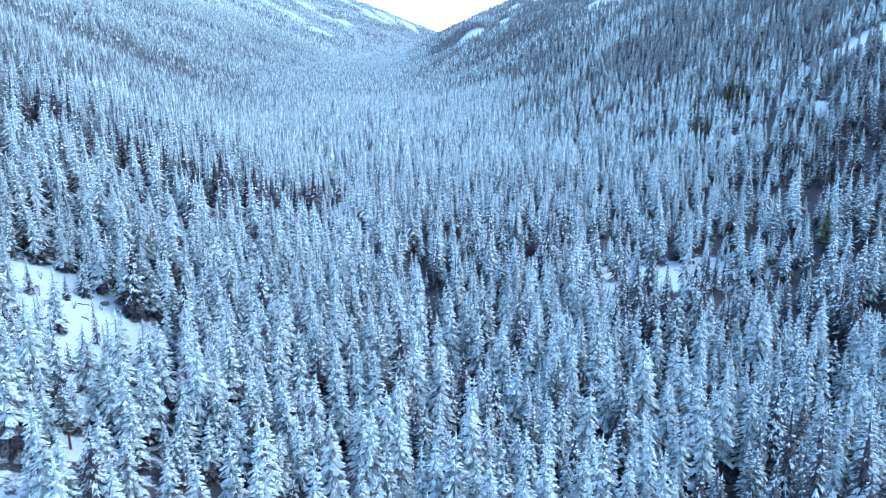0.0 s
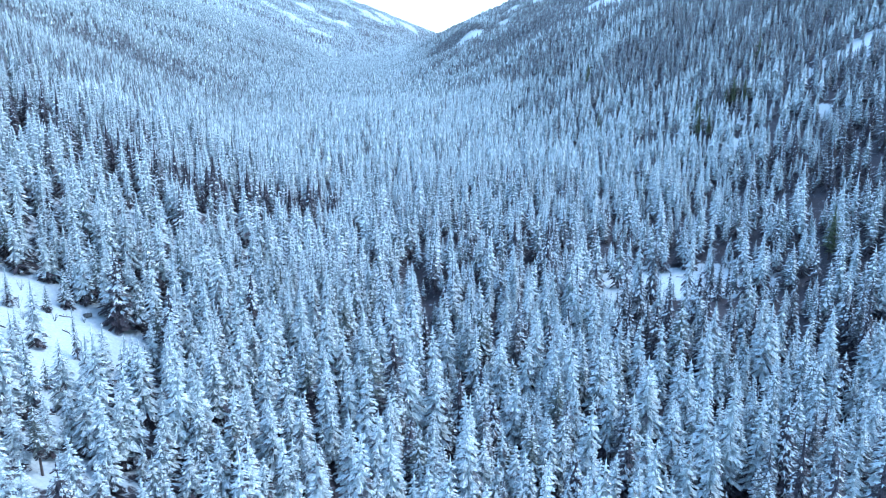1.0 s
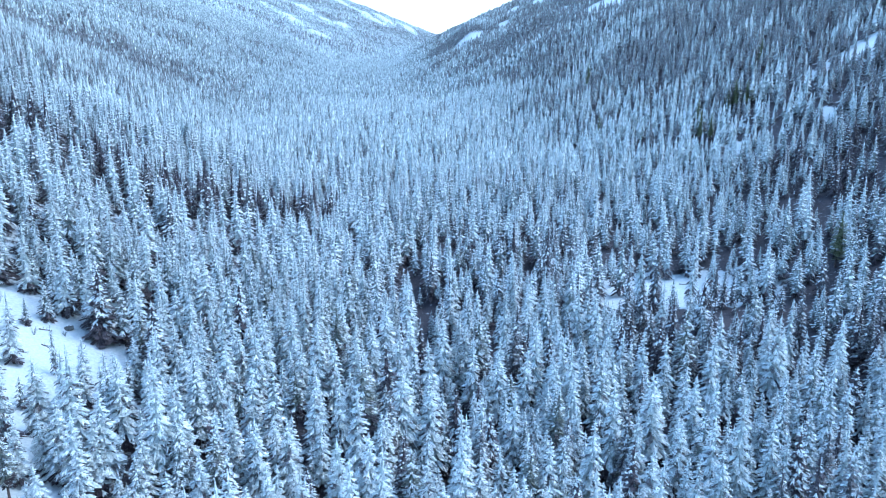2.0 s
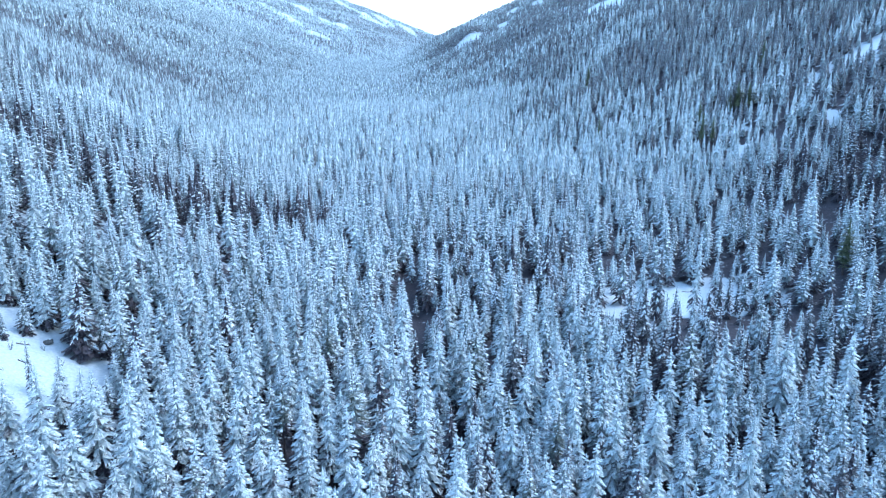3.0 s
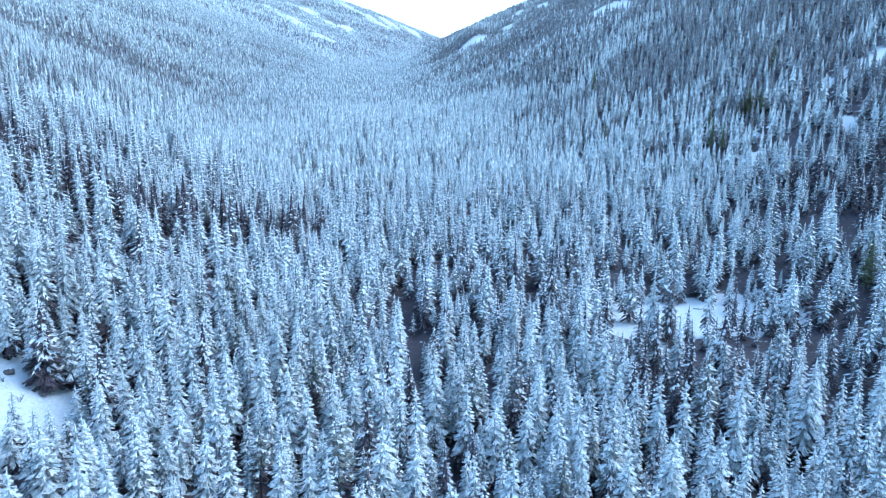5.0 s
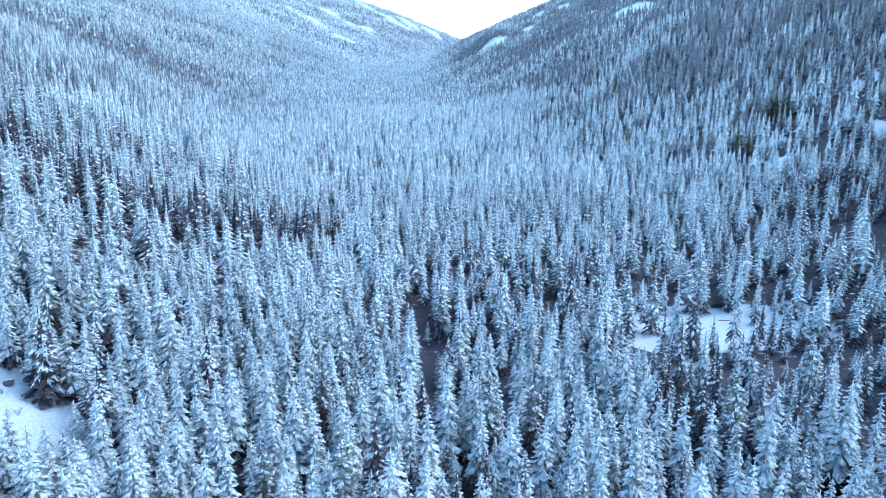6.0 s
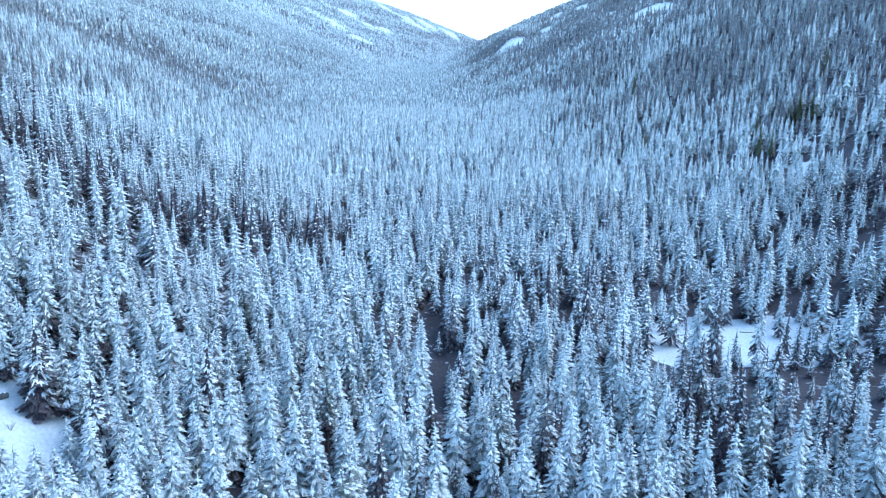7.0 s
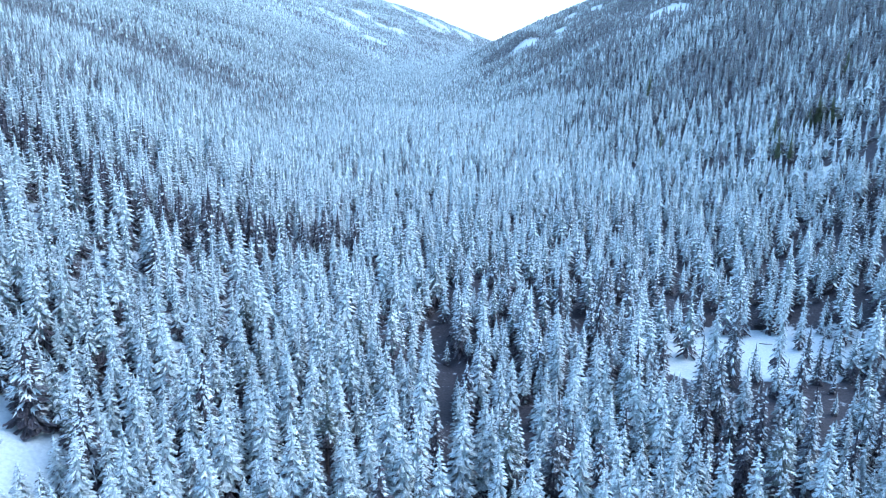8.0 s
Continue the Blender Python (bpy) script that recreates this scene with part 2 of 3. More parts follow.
# ---- trees ----
def conifer(seed, tall, wide, levels, boughs, snow, detail=2, tone=4, bare=0.08, lumpy=0.0, pads=1.0, skirt=1.0):
    """Vertices, triangles and materials (0 needles, 1 snow, 2 bark, 3 pine, 4 rime, 5 dark and shaded needles, 6 thick
    frost, 7 muted pine) of a conifer standing on the origin.
    Whorls of drooping boughs with a keel, their upper faces heaped with snow, round a dark inner crown; the lowest
    boughs bear less snow and are coloured darker for the shade between trees."""
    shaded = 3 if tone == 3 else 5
    rnd = random.Random(seed)
    v, f, m = [], [], []

    def ring(z, r, sides, turn=0.0):
        k = len(v)
        for s in range(sides):
            a = 2 * math.pi * s / sides + turn
            v.append((r * math.cos(a), r * math.sin(a), z))
        return k

    def tube(rings, sides, mat):
        for a, b in zip(rings, rings[1:]):
            for s in range(sides):
                t = (s + 1) % sides
                f.append((a + s, a + t, b + t)); m.append(mat)
                f.append((a + s, b + t, b + s)); m.append(mat)

    sides = 6 if detail == 2 else 4
    rb = tall * 0.012 + 0.05
    tube([ring(-0.6, rb * 1.3, sides), ring(tall * 0.5, rb * 0.6, sides), ring(tall * 0.97, 0.03, sides)], sides, 2)
    tube([ring(tall * (bare + 0.10), wide * 0.40, 5, 0.4), ring(tall * 0.62, wide * 0.20, 5, 0.9), ring(tall * 0.95, 0.04, 5, 0.4)], 5, tone)
    for lv in range(levels):
        g = (lv + 0.2) / levels
        z0 = tall * (bare + (0.985 - bare) * g ** 0.9)
        shape = (1 - g) ** 0.82 * (0.8 + 0.2 * math.sin(min(1, g * 6) * math.pi / 2)) * rnd.uniform(0.86, 1.1)
        if lumpy:
            shape = (1 - g ** 2.4) * (0.7 + 0.3 * rnd.random()) * min(1, 0.45 + g * 2.5)
        n = boughs if g < 0.75 else max(4, boughs - 2)
        turn = rnd.random() * 6.28
        for k in range(n):
            a = turn + 6.283 * (k + rnd.uniform(-0.3, 0.3)) / n
            long = wide * shape * rnd.uniform(0.66, 1.2) + 0.25
            half = min(long * rnd.uniform(0.08, 0.14), 0.30) * pads + 0.06
            drop = long * rnd.uniform(0.2, 0.6) * (1.15 - 0.5 * g)
            if lumpy:
                drop *= 0.35
                half *= 1.0
            zz = z0 + rnd.uniform(-0.5, 0.5) * tall / levels * 0.8
            ca, sa = math.cos(a), math.sin(a)

            def put(r, side, z):
                v.append((r * ca - side * sa, r * sa + side * ca, z))
                return len(v) - 1

            rm = long * rnd.uniform(0.55, 0.75)
            zm = zz - drop * 0.42
            # low boughs: less snow, and needles darkened for shade between the trees
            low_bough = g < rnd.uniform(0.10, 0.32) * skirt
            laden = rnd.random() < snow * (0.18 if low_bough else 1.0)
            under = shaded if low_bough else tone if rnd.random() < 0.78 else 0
            b0 = put(0.02, 0, zz + 0.05 * long)
            tip = put(long, rnd.uniform(-0.5, 0.5) * half, zz - drop)
            if detail == 2:
                low = put(rm * 0.9, 0, zm - half * 0.9)
                lift = zm + half * (0.45 if laden else 0.12)
                top = put(rm * rnd.uniform(0.8, 1.0), rnd.uniform(-0.3, 0.3) * half, lift)
                out = [b0]
                for side in (1, -1):
                    reach = long * rnd.uniform(0.68, 0.95)
                    wing = put(reach, side * half * rnd.uniform(1.3, 2.1), zz - drop * reach / long * 0.95)
                    notch = put(reach * rnd.uniform(0.78, 0.9), side * half * rnd.uniform(0.35, 0.6), zm - drop * 0.15)
                    out += [wing, notch, tip] if side > 0 else [notch, wing]
                f += [(top, q, p) for p, q in zip(out, out[1:] + out[:1])]
                inner = 1 if rnd.random() < 0.55 else under
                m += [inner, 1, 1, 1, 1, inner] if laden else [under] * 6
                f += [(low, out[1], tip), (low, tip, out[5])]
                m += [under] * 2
            else:
                l = put(rm, half * 1.2, zm - 0.2 * half)
                r = put(rm, -half * 1.2, zm - 0.2 * half)
                f += [(l, tip, r), (b0, tip, l), (b0, r, tip)]
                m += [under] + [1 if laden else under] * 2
    k = ring(tall * 0.92, 0.18, 4)
    v.append((0, 0, tall + 0.2))
    for s in range(4):
        f.append((k + s, k + (s + 1) % 4, k + 4))
        m.append(1 if rnd.random() < snow else tone)
    return np.array(v), np.array(f), np.array(m)


def layered(seed, tall, wide, levels, points, tones):
    """A conifer of drooping ragged skirts for woods some way off. tones: the usual cover of its boughs, a thinner and a thicker one."""
    rnd = random.Random(seed)
    usual, thin, thick = tones
    v, f, m = [], [], []
    for lv in range(levels):
        g = lv / levels
        z1 = tall * min(1, 0.08 + 0.92 * (g + 1.25 / levels))
        z0 = tall * (0.06 + 0.90 * g)
        r = wide * (1 - g) ** 0.85 * rnd.uniform(0.88, 1.1)
        turn = rnd.random() * 6.28
        k = len(v)
        v.append((0, 0, z1))
        n = points * 2
        for s in range(n):
            a = turn + 6.283 * (s + rnd.uniform(-0.25, 0.25)) / n
            rr = r * (rnd.uniform(0.9, 1.2) if s % 2 else rnd.uniform(0.55, 0.75))
            v.append((rr * math.cos(a), rr * math.sin(a), z0 + (rnd.uniform(-0.04, 0.03) if s % 2 else 0.05) * tall))
        for s in range(n):
            d = rnd.random()
            cover = usual if d < 0.62 else thick if d < 0.84 else thin
            if g < 0.35 and levels > 2 and d < 0.75:
                cover = thin
            f.append((k, k + 1 + s, k + 1 + (s + 1) % n)); m.append(cover)
    return np.array(v), np.array(f), np.array(m)


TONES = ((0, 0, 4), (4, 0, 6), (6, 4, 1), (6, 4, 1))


def jittered(x0, x1, y0, y1, step, seed):
    rs = np.random.RandomState(seed)
    gx, gy = np.meshgrid(np.arange(x0, x1, step), np.arange(y0, y1, step))
    gx = gx + (np.arange(gx.shape[0]) % 2)[:, None] * step * 0.5
    n = gx.size
    px, py = gx.ravel() + rs.uniform(-0.48, 0.48, n) * step, gy.ravel() + rs.uniform(-0.48, 0.48, n) * step
    mx, my = (x0 + x1) / 2, (y0 + y1) / 2
    c, si = math.cos(0.47), math.sin(0.47)
    return mx + (px - mx) * c - (py - my) * si, my + (px - mx) * si + (py - my) * c, rs


def snowiness(x, y):
    """How thickly the trees are laden: less on the right-hand slope, more on the other side; the rise up the valley is
    distance haze put in as snow.
    """
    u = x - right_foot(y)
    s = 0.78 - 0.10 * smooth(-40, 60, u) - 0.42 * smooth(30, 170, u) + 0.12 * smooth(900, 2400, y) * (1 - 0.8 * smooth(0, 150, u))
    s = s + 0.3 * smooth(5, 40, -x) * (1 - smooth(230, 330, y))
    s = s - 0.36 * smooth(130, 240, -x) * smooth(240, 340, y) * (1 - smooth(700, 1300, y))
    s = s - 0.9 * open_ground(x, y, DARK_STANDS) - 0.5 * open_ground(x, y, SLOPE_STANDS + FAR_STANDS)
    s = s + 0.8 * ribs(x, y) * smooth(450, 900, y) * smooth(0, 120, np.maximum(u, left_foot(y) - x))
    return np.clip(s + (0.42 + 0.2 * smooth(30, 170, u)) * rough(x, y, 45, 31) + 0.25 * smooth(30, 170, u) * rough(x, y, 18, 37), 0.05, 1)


def near_zone(x, y):
    return np.hypot(x, y - 15)


def woods(name, label, banks, x, y, z, scale, seed):
    """One object of joined trees. banks: lists of templates, from little snow to much."""
    rs = np.random.RandomState(seed)
    s = snowiness(x, y)
    bank = np.clip(((s + rs.normal(-0.02, 0.18, len(s))) * len(banks)).astype(int), 0, len(banks) - 1)
    which = rs.randint(0, 1000, len(x))
    turn = rs.uniform(0, 6.283, len(x))
    vs, fs, ms, base = [], [], [], 0
    for bi, bk in enumerate(banks):
        for ti, (tv, tf, tm) in enumerate(bk):
            pick = np.nonzero((bank == bi) & (which % len(bk) == ti))[0]
            if not len(pick):
                continue
            c, si = np.cos(turn[pick])[:, None], np.sin(turn[pick])[:, None]
            k = scale[pick][:, None]
            w = k * rs.uniform(0.85, 1.15, len(pick))[:, None]
            px = (tv[:, 0] * c - tv[:, 1] * si) * w + x[pick][:, None]
            py = (tv[:, 0] * si + tv[:, 1] * c) * w + y[pick][:, None]
            pz = tv[:, 2] * k + z[pick][:, None]
            vs.append(np.stack([px, py, pz], 2).reshape(-1, 3))
            fs.append((tf[None] + (np.arange(len(pick)) * len(tv))[:, None, None] + base).reshape(-1, 3))
            ms.append(np.tile(tm, len(pick)))
            base += len(pick) * len(tv)
    me = mesh_from(name, np.concatenate(vs), np.concatenate(fs), np.concatenate(ms), TREE_MATERIALS)
    return tagged(new(name, me), label, "forest", kind="stuff")


def place(step, seed, x0, x1, y0, y1, r0, r1, margin=25):
    reach = 0.5 * math.hypot(x1 - x0, y1 - y0)
    mx, my = (x0 + x1) / 2, (y0 + y1) / 2
    x, y, rs = jittered(mx - reach, mx + reach, my - reach, my + reach, step, seed)
    inside = (x > x0) & (x < x1) & (y > y0) & (y < y1)
    x, y = x[inside], y[inside]
    r = near_zone(x, y) * (1 + rs.uniform(-0.03, 0.03, len(x)))
    keep = (r >= r0) & (r < r1) & (x > -0.76 * np.maximum(y - 20, 0) - margin) & (x < 0.66 * np.maximum(y, 0) + margin)
    keep &= open_ground(x, y, CLEARINGS + STRIPS + GAPS) < rs.uniform(0.3, 0.7, len(x))
    keep &= rs.uniform(0, 1, len(x)) > 0.04 + (1.1 + 0.4 * smooth(-30, 0, x) * (1 - smooth(230, 300, y))) * np.maximum(rough(x, y, 15, 41) - 0.2, 0) + 0.3 * np.maximum(rough(x, y, 60, 45), 0)
    keep &= rs.uniform(0, 1, len(x)) > 0.24 * smooth(20, 90, x) * (1 - smooth(260, 380, y))
    for ax, ay, *_ in LANDMARKS + PINES:
        keep &= np.hypot(x - ax, y - ay) > 3.4
    x, y = x[keep], y[keep]
    low = (ground_at(x, y) - 80) < 0.125 * np.hypot(x, y) + 5
    x, y = x[low], y[low]
    sc = np.clip(rs.normal(1.0, 0.24, len(x)) + 0.3 * rough(x, y, 22, 51), 0.45, 1.5)
    sc = sc * (1 - 0.06 * smooth(40, 130, x - right_foot(y)) * (1 - smooth(700, 1100, y))) * (1 - 0.1 * smooth(25, 50, -x) * (1 - smooth(180, 240, y))) * (1 - 0.45 * open_ground(x, y, [(78, 214, 36, 17, -8)]))
    return x, y, ground_at(x, y) - 0.3, sc


# trees that stand out: x, y, kind, height in metres, width against the usual
LANDMARKS = [
    (-69.3, 152.5, "great_fir", 17.5, 1.5), (66.8, 221, "dark_spruce", 25, 1.15), (62.6, 223.4, "frosted_spruce", 21, 1.0), (80, 226.8, "spruce", 27, 1.1), (88.6, 223.2, "dark_spruce", 15, 0.9),
    (96.9, 223.7, "fir", 13.5, 0.9), (95.4, 250.8, "spruce", 17, 0.8), (25.8, 245.2, "dark_spruce", 25.5, 1.1), (35.6, 236.8, "dark_spruce", 26.5, 1.1), (36.1, 193.1, "fir", 25.5, 1.15),
    (25.2, 193.9, "frosted_spruce", 21.5, 1.3), (73.1, 241.8, "dark_spruce", 17, 0.9), (-63.8, 133.6, "frosted_spruce", 10.5, 0.75), (-69.5, 134.5, "spruce", 11, 0.45), (-87.5, 144.5, "spruce", 8.5, 0.7), (-82, 148, "spruce", 6, 0.45),
    (-82.3, 143.5, "young_spruce", 5, 0.6), (-80.6, 153, "fir", 9, 0.7), (-76, 127.5, "frosted_spruce", 10.5, 0.7), (-68.5, 122, "young_spruce", 6, 0.7),
]
PINES = [
    (15.5, 145.1, "pine", 16, 1.0), (-13.7, 156.8, "pine", 18, 1.0), (128.7, 235.2, "green_pine", 19, 1.3), (180, 459, "green_pine", 20, 2.1), (185, 455, "green_pine", 17, 1.8), (176, 460, "green_pine", 15, 1.5), (133.3, 684, "green_pine", 27, 1.6),
    (150, 430, "green_pine", 20, 1.2), (154, 425, "green_pine", 17, 1.1), (110, 517, "green_pine", 20, 1.2), (159, 462, "green_pine", 18, 1.2), (219, 521, "green_pine", 20, 1.3),
]

R_THING, R_A, R_B, R_C = 200, 390, 880, 2200

# far woods
x, y, z, sc = place(12, 5, -1900, 1200, 1500, 4945, R_C, 5200)
seen = (x > -0.42 * y) & (x < 0.10 * y + 60)
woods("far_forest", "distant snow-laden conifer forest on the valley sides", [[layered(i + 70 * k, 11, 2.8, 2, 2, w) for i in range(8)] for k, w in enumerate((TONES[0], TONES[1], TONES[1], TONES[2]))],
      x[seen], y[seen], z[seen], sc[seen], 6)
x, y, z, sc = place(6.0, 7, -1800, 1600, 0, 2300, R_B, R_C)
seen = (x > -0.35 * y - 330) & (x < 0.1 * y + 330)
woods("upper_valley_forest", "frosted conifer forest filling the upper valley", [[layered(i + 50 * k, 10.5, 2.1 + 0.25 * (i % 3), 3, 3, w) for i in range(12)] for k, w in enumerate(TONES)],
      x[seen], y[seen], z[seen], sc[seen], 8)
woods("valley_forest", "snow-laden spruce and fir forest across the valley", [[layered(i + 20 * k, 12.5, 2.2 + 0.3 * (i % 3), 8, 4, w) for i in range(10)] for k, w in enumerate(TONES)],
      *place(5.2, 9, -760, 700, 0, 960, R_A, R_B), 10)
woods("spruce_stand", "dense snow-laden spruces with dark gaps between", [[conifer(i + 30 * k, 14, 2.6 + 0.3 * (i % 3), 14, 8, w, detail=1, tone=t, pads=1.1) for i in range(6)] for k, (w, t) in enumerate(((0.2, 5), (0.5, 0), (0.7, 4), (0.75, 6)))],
      *place(5.3, 11, -400, 380, 0, 430, R_THING, R_A), 12)


x, y, z, sc = place(13, 15, -400, 380, 0, 430, R_THING, R_A)
woods("young_spruce_thicket", "young snow-covered spruces filling gaps under taller trees", [[conifer(800 + i + 10 * k, 8.5, 1.9, 9, 6, w, detail=1) for i in range(4)] for k, w in enumerate((0.5, 0.8, 1.0))],
      x, y, z, sc, 16)
# the wood under and behind the camera
x, y, rs = jittered(-190, 190, -150, 80, 5.6, 17)
keep = (y < 72) & (y > -160) & (open_ground(x, y, CLEARINGS + GAPS) < 0.4) & ((y < 60) | (np.abs(x) < 0.6 * y + 10))
x, y = x[keep], y[keep]
z, sc = ground_at(x, y) - 0.3, np.clip(rs.normal(1, 0.22, len(x)), 0.5, 1.4)
under = (np.abs(x) < 75) & (y > -50)
woods("forest_below", "snow-laden spruce forest on the lower valley floor", [[conifer(900 + i + 20 * k, 14, 2.6, 11, 8, w, detail=1, tone=t) for i in range(6)] for k, (w, t) in enumerate(((0.3, 0), (0.6, 4), (0.75, 6)))],
      x[under], y[under], z[under], sc[under], 18)
woods("forest_behind", "snowy spruce forest along the lower valley", [[layered(930 + i + 20 * k, 14, 2.8, 6, 4, w) for i in range(5)] for k, w in enumerate(TONES)],
      x[~under], y[~under], z[~under], sc[~under], 20)


x, y, rs = jittered(-1000, 1000, -600, 1400, 16, 23)
far_off = (x < -0.76 * np.maximum(y - 20, 0) - 25) | (x > 0.66 * np.maximum(y, 0) + 25)
far_off &= ~((np.abs(x) < 200) & (y > -160) & (y < 72)) & (np.abs(x) < 1000) & (y > -600) & (y < 1400)
x, y = x[far_off], y[far_off]
woods("outer_forest", "snowy conifer forest on the slopes around the valley", [[layered(950 + i + 9 * k, 15, 3.4, 2, 2, w) for i in range(5)] for k, w in enumerate(TONES)],
      x, y, ground_at(x, y) - 0.3, np.clip(rs.normal(1, 0.2, len(x)), 0.5, 1.4), 24)


# ---- single trees of the near wood ----
def tree_thing(name, label, category, group, arrays):
    v, f, m = arrays
    root = tagged(new(name), label, category, group)
    for part_name, pick in (("trunk", m == 2), ("crown", (m == 0) | (m > 2)), ("snow_cover", m == 1)):
        faces = f[pick]
        used, inverse = np.unique(faces, return_inverse=True)
        ob = new(part_name, mesh_from(part_name, v[used], inverse.reshape(-1, 3), m[pick], TREE_MATERIALS))
        ob.parent = root
        if part_name == "snow_cover":
            tagged(ob, "fresh snow heaped on the boughs", kind="stuff")
    return root


def near_wood():
    x, y, z, sc = place(4.6, 13, -240, 240, 60, 250, 0, R_THING, 10)
    rs = np.random.RandomState(14)
    s = snowiness(x, y)
    kinds = [
        ("spruce_tree", "tall narrow spruce laden with fresh snow", "tree", "spruces of the near wood", [conifer(200 + i, 15, 2.2 + 0.25 * (i % 3), 19, 8, 0.8, tone=6 if i % 2 else 4) for i in range(6)]),
        ("fir_tree", "broad fir with thick snow pads on drooping boughs", "tree", "firs of the near wood", [conifer(300 + i, 14, 2.8, 17, 9, 0.8, tone=6 if i % 2 else 4) for i in range(5)]),
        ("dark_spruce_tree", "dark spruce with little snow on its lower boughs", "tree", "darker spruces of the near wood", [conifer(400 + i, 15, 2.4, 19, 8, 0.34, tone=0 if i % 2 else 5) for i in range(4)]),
        ("larch_tree", "pale frosted larch with thin drooping twigs", "tree", "frosted larches of the near wood", [conifer(500 + i, 15, 2.3, 19, 8, 0.25, tone=6, pads=0.8, skirt=0.4) for i in range(3)]),
        ("pine_tree", "round-crowned pine with green needles showing through snow", "tree", "pines of the near wood", [conifer(600 + i, 15, 2.3, 16, 9, 0.5, pads=0.8, tone=7, bare=0.3, lumpy=1) for i in range(3)]),
        ("great_fir_tree", "large fir with heavy white snow pads over dark boughs", "tree", "large firs of the near wood", [conifer(700 + i, 14, 3.1, 17, 10, 0.75, pads=1.0, tone=5) for i in range(2)]),
        ("young_spruce_tree", "young spruce bent under snow between taller trees", "tree", "young spruces of the near wood", [conifer(650 + i, 9.0, 1.9, 10, 7, 0.8, tone=6 if i % 2 else 4) for i in range(4)]),
        ("green_pine_tree", "olive green pine shaken free of snow", "tree", "green pines on the slope", [conifer(670 + i, 16, 2.8, 16, 9, 0.1, tone=3, bare=0.15, lumpy=1) for i in range(2)]),
        ("frosted_spruce_tree", "spruce white all over with frost and snow", "tree", "frosted spruces of the near wood", [conifer(750 + i, 14.5, 2.35 + 0.25 * (i % 3), 19, 8, 0.78, tone=6, skirt=0.4) for i in range(5)]),
    ]
    heights = (15, 14, 15, 15, 15, 14, 9, 16, 14.5)
    made, count = {}, {}

    def stand(k, px, py, pz, wide, tall, lean=2.0):
        count[k] = count.get(k, 0) + 1
        name, label, cat, group, arrays = kinds[k]
        j = rs.randint(len(arrays))
        pm = pose(px, py, pz, rs.uniform(-lean, lean), rs.uniform(-lean, lean), rs.uniform(0, 360)) @ Matrix.Diagonal((wide * rs.uniform(0.9, 1.1), wide * rs.uniform(0.9, 1.1), tall, 1))
        if (k, j) not in made:
            made[k, j] = tree_thing(name, label, cat, group, arrays[j])
            made[k, j].matrix_basis = pm
        else:
            src = made[k, j]
            copy_thing(src, pm @ Matrix.Diagonal((1 / src.scale[0], 1 / src.scale[1], 1 / src.scale[2], 1)))

    which = {"dark_spruce": 2, "frosted_spruce": 8, "spruce": 0, "fir": 1, "larch": 3, "pine": 4, "great_fir": 5, "green_pine": 7, "young_spruce": 6}
    for ax, ay, kind, tall, wide in LANDMARKS + PINES:
        stand(which[kind], ax, ay, float(ground_at(np.array([ax]), np.array([ay]))[0]) - 0.3, wide, tall / heights[which[kind]], 1.0)
    for i in range(len(x)):
        if y[i] < 70:
            continue
        d = rs.uniform()
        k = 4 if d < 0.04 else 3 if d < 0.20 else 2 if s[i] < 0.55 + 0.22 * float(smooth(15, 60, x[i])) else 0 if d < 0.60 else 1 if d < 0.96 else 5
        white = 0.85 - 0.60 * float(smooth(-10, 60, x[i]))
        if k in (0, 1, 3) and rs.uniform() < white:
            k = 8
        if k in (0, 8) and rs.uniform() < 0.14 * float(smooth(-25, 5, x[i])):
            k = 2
        if count.get(k, 0) >= 300:
            k = min((0, 1, 3), key=lambda q: count.get(q, 0))
        stand(k, x[i], y[i], z[i], 0.25 + 0.75 * sc[i], sc[i] * (1 + 0.1 * float(smooth(0, 60, x[i]))))
    x, y, z, sc = place(8.0, 19, -240, 240, 60, 250, 0, R_THING, 10)
    for i in range(len(x)):
        if y[i] >= 70 and count.get(6, 0) < 300:
            stand(6, x[i], y[i], z[i], sc[i], sc[i])


near_wood()


# ---- small things in the clearings ----
def at_ground(px, py):
    return float(ground_at(np.array([float(px)]), np.array([float(py)]))[0])


def noisy_blob(seed, sx, sy, sz, cut=-0.35):
    """A weathered boulder: a ball pushed in and out and cut flat below."""
    bm = bmesh.new()
    bmesh.ops.create_icosphere(bm, subdivisions=3, radius=1.0)
    for v in bm.verts:
        n = noise.noise(v.co * 1.3 + Vector((seed, 0, 0))) * 0.35 + noise.noise(v.co * 3.1 + Vector((0, seed, 0))) * 0.12
        v.co *= 1 + n
        v.co = Vector((v.co.x * sx, v.co.y * sy, max(v.co.z, cut) * sz))
    return bm


def part(name, bm, mat, parent, label="", shade=True):
    me = bpy.data.meshes.new(name)
    bm.to_mesh(me)
    bm.free()
    me.materials.append(mat)
    me.polygons.foreach_set("use_smooth", np.full(len(me.polygons), shade, dtype=bool))
    ob = new(name, me)
    ob.parent = parent
    return tagged(ob, label)


def boulder(px, py, size, seed):
    root = tagged(new("boulder"), "dark rough boulder with a cap of snow in the clearing", "rock")
    root.matrix_basis = pose(px, py, at_ground(px, py) + 0.25 * size, 0, 0, seed * 40)
    part("stone", noisy_blob(seed, size, size * 0.8, size * 0.75), STONE, root)
    cap = noisy_blob(seed, size * 0.62, size * 0.5, size * 0.42, 0.0)
    for v in cap.verts:
        v.co.z += size * 0.40
    part("snow_cap", cap, PLAIN_SNOW, root, "rounded cap of fresh snow")


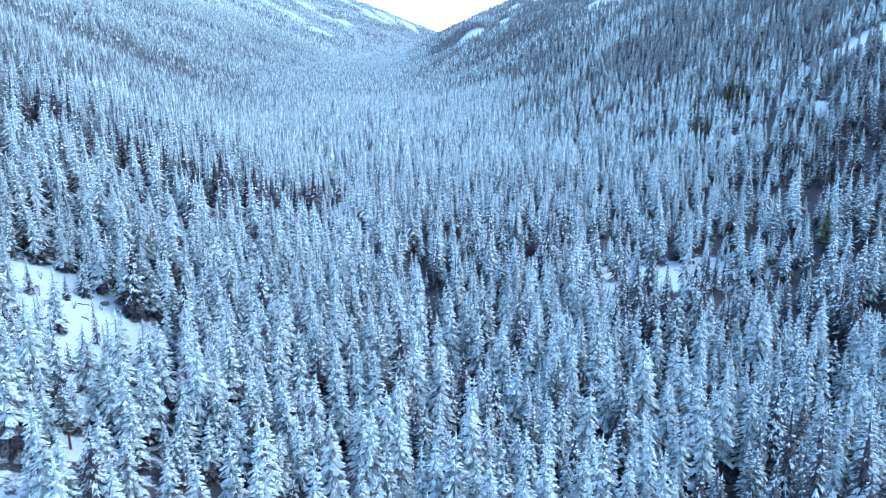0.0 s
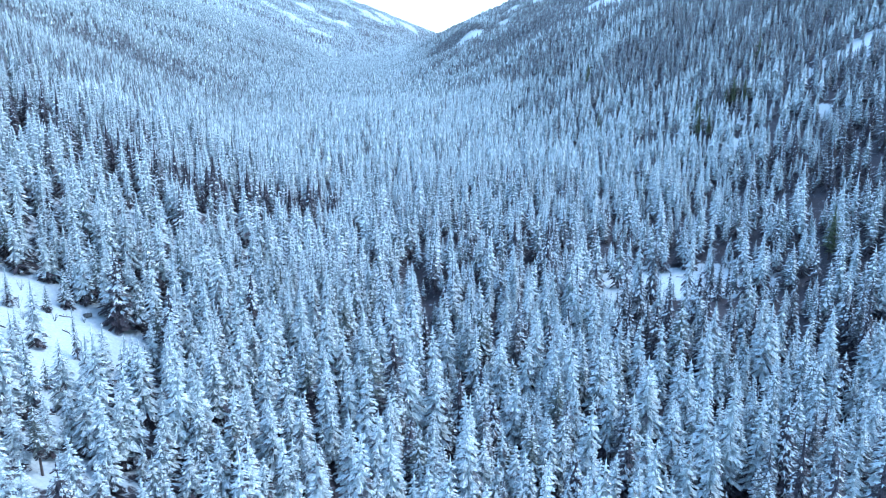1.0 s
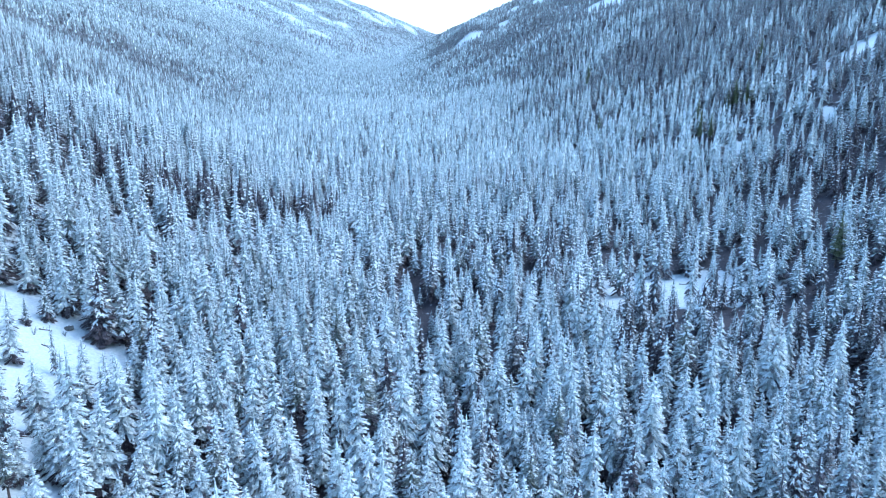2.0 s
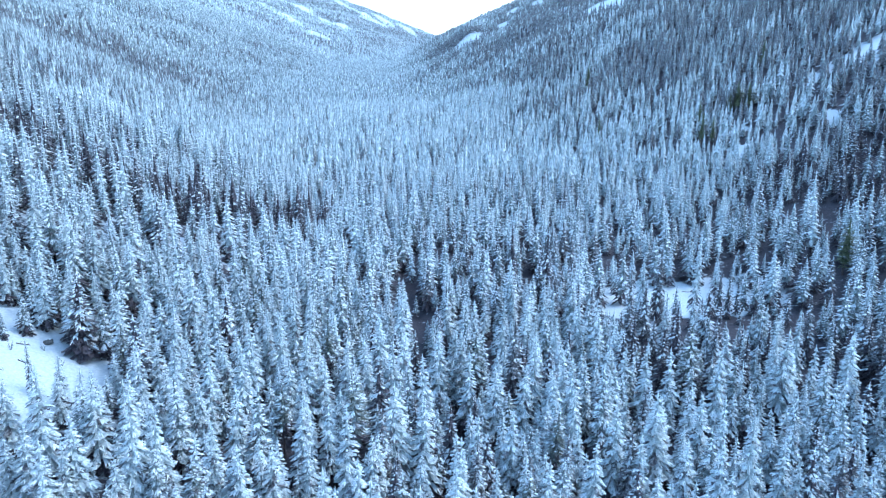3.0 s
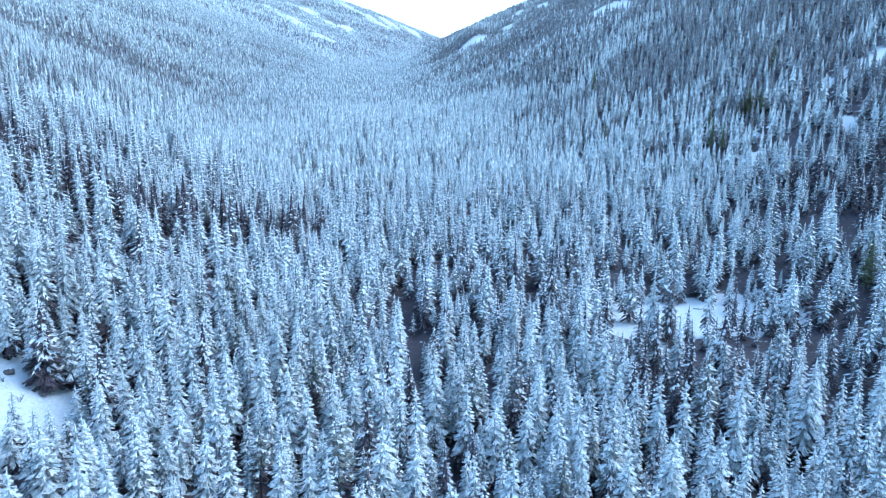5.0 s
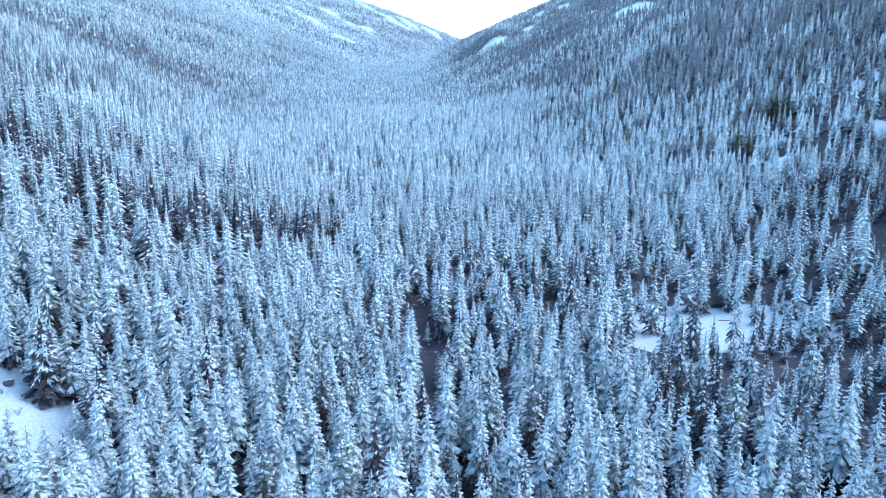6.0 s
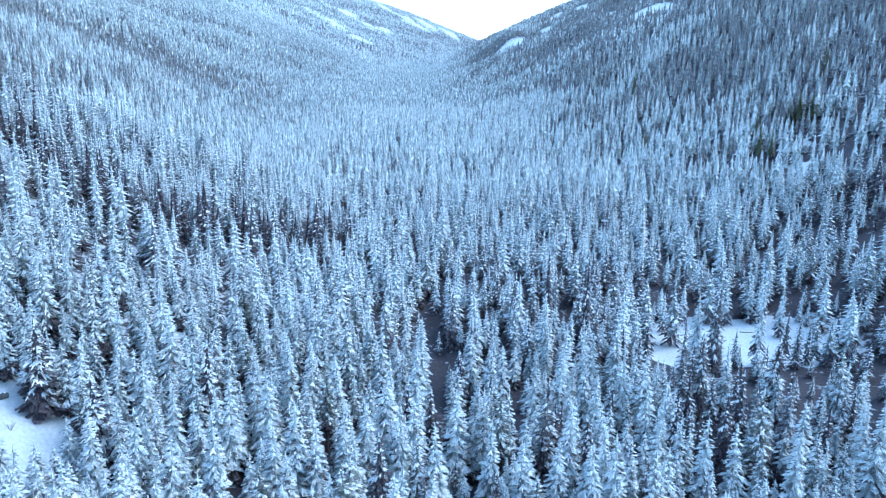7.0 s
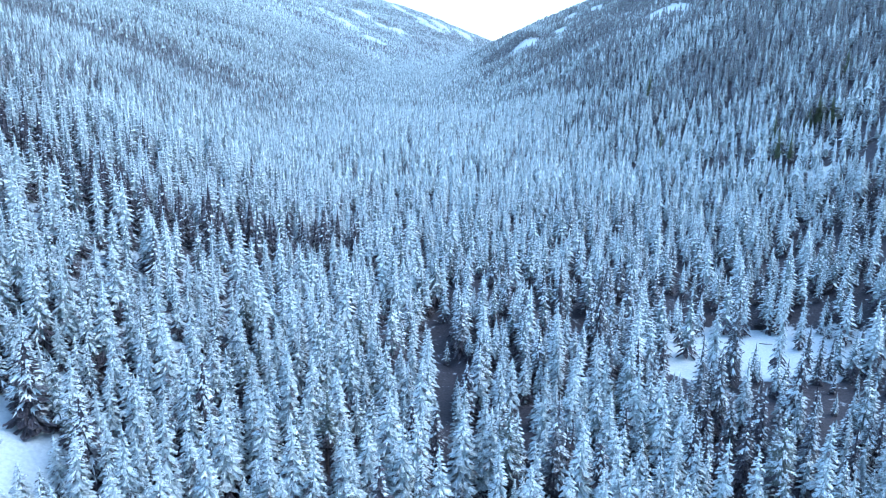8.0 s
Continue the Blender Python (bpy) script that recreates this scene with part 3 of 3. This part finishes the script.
def fallen_log(px, py, long, turn, seed):
    rnd = random.Random(seed)
    root = tagged(new("fallen_log"), "fallen grey tree trunk half sunk in snow", "log", "fallen logs in the clearings")
    c, si = math.cos(radians(turn)), math.sin(radians(turn))
    z0, z1 = at_ground(px - c * long / 2, py - si * long / 2), at_ground(px + c * long / 2, py + si * long / 2)
    root.matrix_basis = pose(px, py, (z0 + z1) / 2 + 0.12, 0, -math.degrees(math.atan2(z1 - z0, long)), turn)

    def along(radius, top):
        bm = bmesh.new()
        rings = []
        n = 9
        for k in range(n):
            x = -long / 2 + long * k / (n - 1)
            r = radius * (1 - 0.45 * k / (n - 1)) * (1 + rnd.uniform(-0.08, 0.08))
            bend = 0.12 * math.sin(k * 0.7 + seed)
            ring = []
            for a in range(8):
                t = 2 * math.pi * a / 8
                z = r * math.sin(t)
                ring.append(bm.verts.new((x, bend + r * math.cos(t) * (0.85 if top else 1), (max(z, 0) * 0.7 + radius * 0.62) if top else z)))
            rings.append(ring)
        for p, q in zip(rings, rings[1:]):
            for a in range(8):
                bm.faces.new((p[a], p[(a + 1) % 8], q[(a + 1) % 8], q[a]))
        bm.faces.new(rings[0][::-1])
        bm.faces.new(rings[-1])
        return bm

    part("log_trunk", along(0.17, False), BARK, root)
    part("snow_ridge", along(0.14, True), PLAIN_SNOW, root, "thin ridge of snow")
    bm = bmesh.new()
    for k in range(3):
        x = -long / 2 + long * (0.3 + 0.25 * k)
        m = pose(x, 0, 0.25, rnd.uniform(-60, 60), rnd.uniform(-30, 30), 0)
        bmesh.ops.create_cone(bm, segments=5, radius1=0.06, radius2=0.02, depth=rnd.uniform(0.5, 0.9), matrix=m, cap_ends=True)
    tagged(part("branch_stubs", bm, BARK, root), kind="stuff")


def bare_shrub(px, py, tall, seed):
    rnd = random.Random(seed)
    root = tagged(new("shrub"), "leafless frosted shrub standing in snow", "shrub", "bare shrubs in the clearings")
    root.matrix_basis = pose(px, py, at_ground(px, py) - 0.05, 0, 0, seed * 33)
    v, f = [], []

    def twig(a, b, r):
        k = len(v)
        for p, q in ((a, r), (b, r * 0.45)):
            for s in range(3):
                v.append((p[0] + q * math.cos(s * 2.09), p[1] + q * math.sin(s * 2.09), p[2]))
        for s in range(3):
            t = (s + 1) % 3
            f.append((k + s, k + t, k + 3 + t))
            f.append((k + s, k + 3 + t, k + 3 + s))

    for k in range(11):
        a = rnd.uniform(0, 6.28)
        w = rnd.uniform(0.15, 0.5) * tall
        end = (w * math.cos(a), w * math.sin(a), tall * rnd.uniform(0.6, 1.0))
        twig((0.05 * math.cos(a), 0.05 * math.sin(a), 0), end, 0.035)
        for g in (0.45, 0.65, 0.8):
            at = tuple(end[i] * g for i in range(3))
            b = a + rnd.uniform(-1.3, 1.3)
            l = tall * rnd.uniform(0.15, 0.32)
            twig(at, (at[0] + l * 0.6 * math.cos(b), at[1] + l * 0.6 * math.sin(b), at[2] + l * 0.7), 0.022)
    ob = new("twig_tangle", mesh_from("twig_tangle", np.array(v), np.array(f), None, (RIME,)))
    ob.parent = root
    tagged(ob, kind="stuff")


boulder(-75.9, 152.1, 0.95, 1)
for n, (lx, ly, ll, lt) in enumerate([(-78.6, 148.5, 4.0, 25), (-75.4, 142.5, 3.4, -20), (-93, 147, 5.0, 40), (-63.5, 112, 4.5, 30), (-83, 149, 3.5, 10), (88, 256, 6.0, -15), (79, 249, 4.0, 35)]):
    fallen_log(lx, ly, ll * 0.62, lt, 60 + n)
for n, (sx, sy, st) in enumerate([(-86, 145, 2.6), (-83, 141, 2.2), (-79, 145, 2.0), (-70, 145, 1.8), (-75, 149, 1.5), (-90, 153, 2.4), (-69, 127, 1.8), (-62, 113, 2.2), (-58, 107, 1.8),
                                  (76, 243, 2.2), (80, 242, 2.6), (87, 243, 1.8), (97, 248, 2.2), (70, 252, 2.0)]):
    bare_shrub(sx, sy, st, 80 + n)
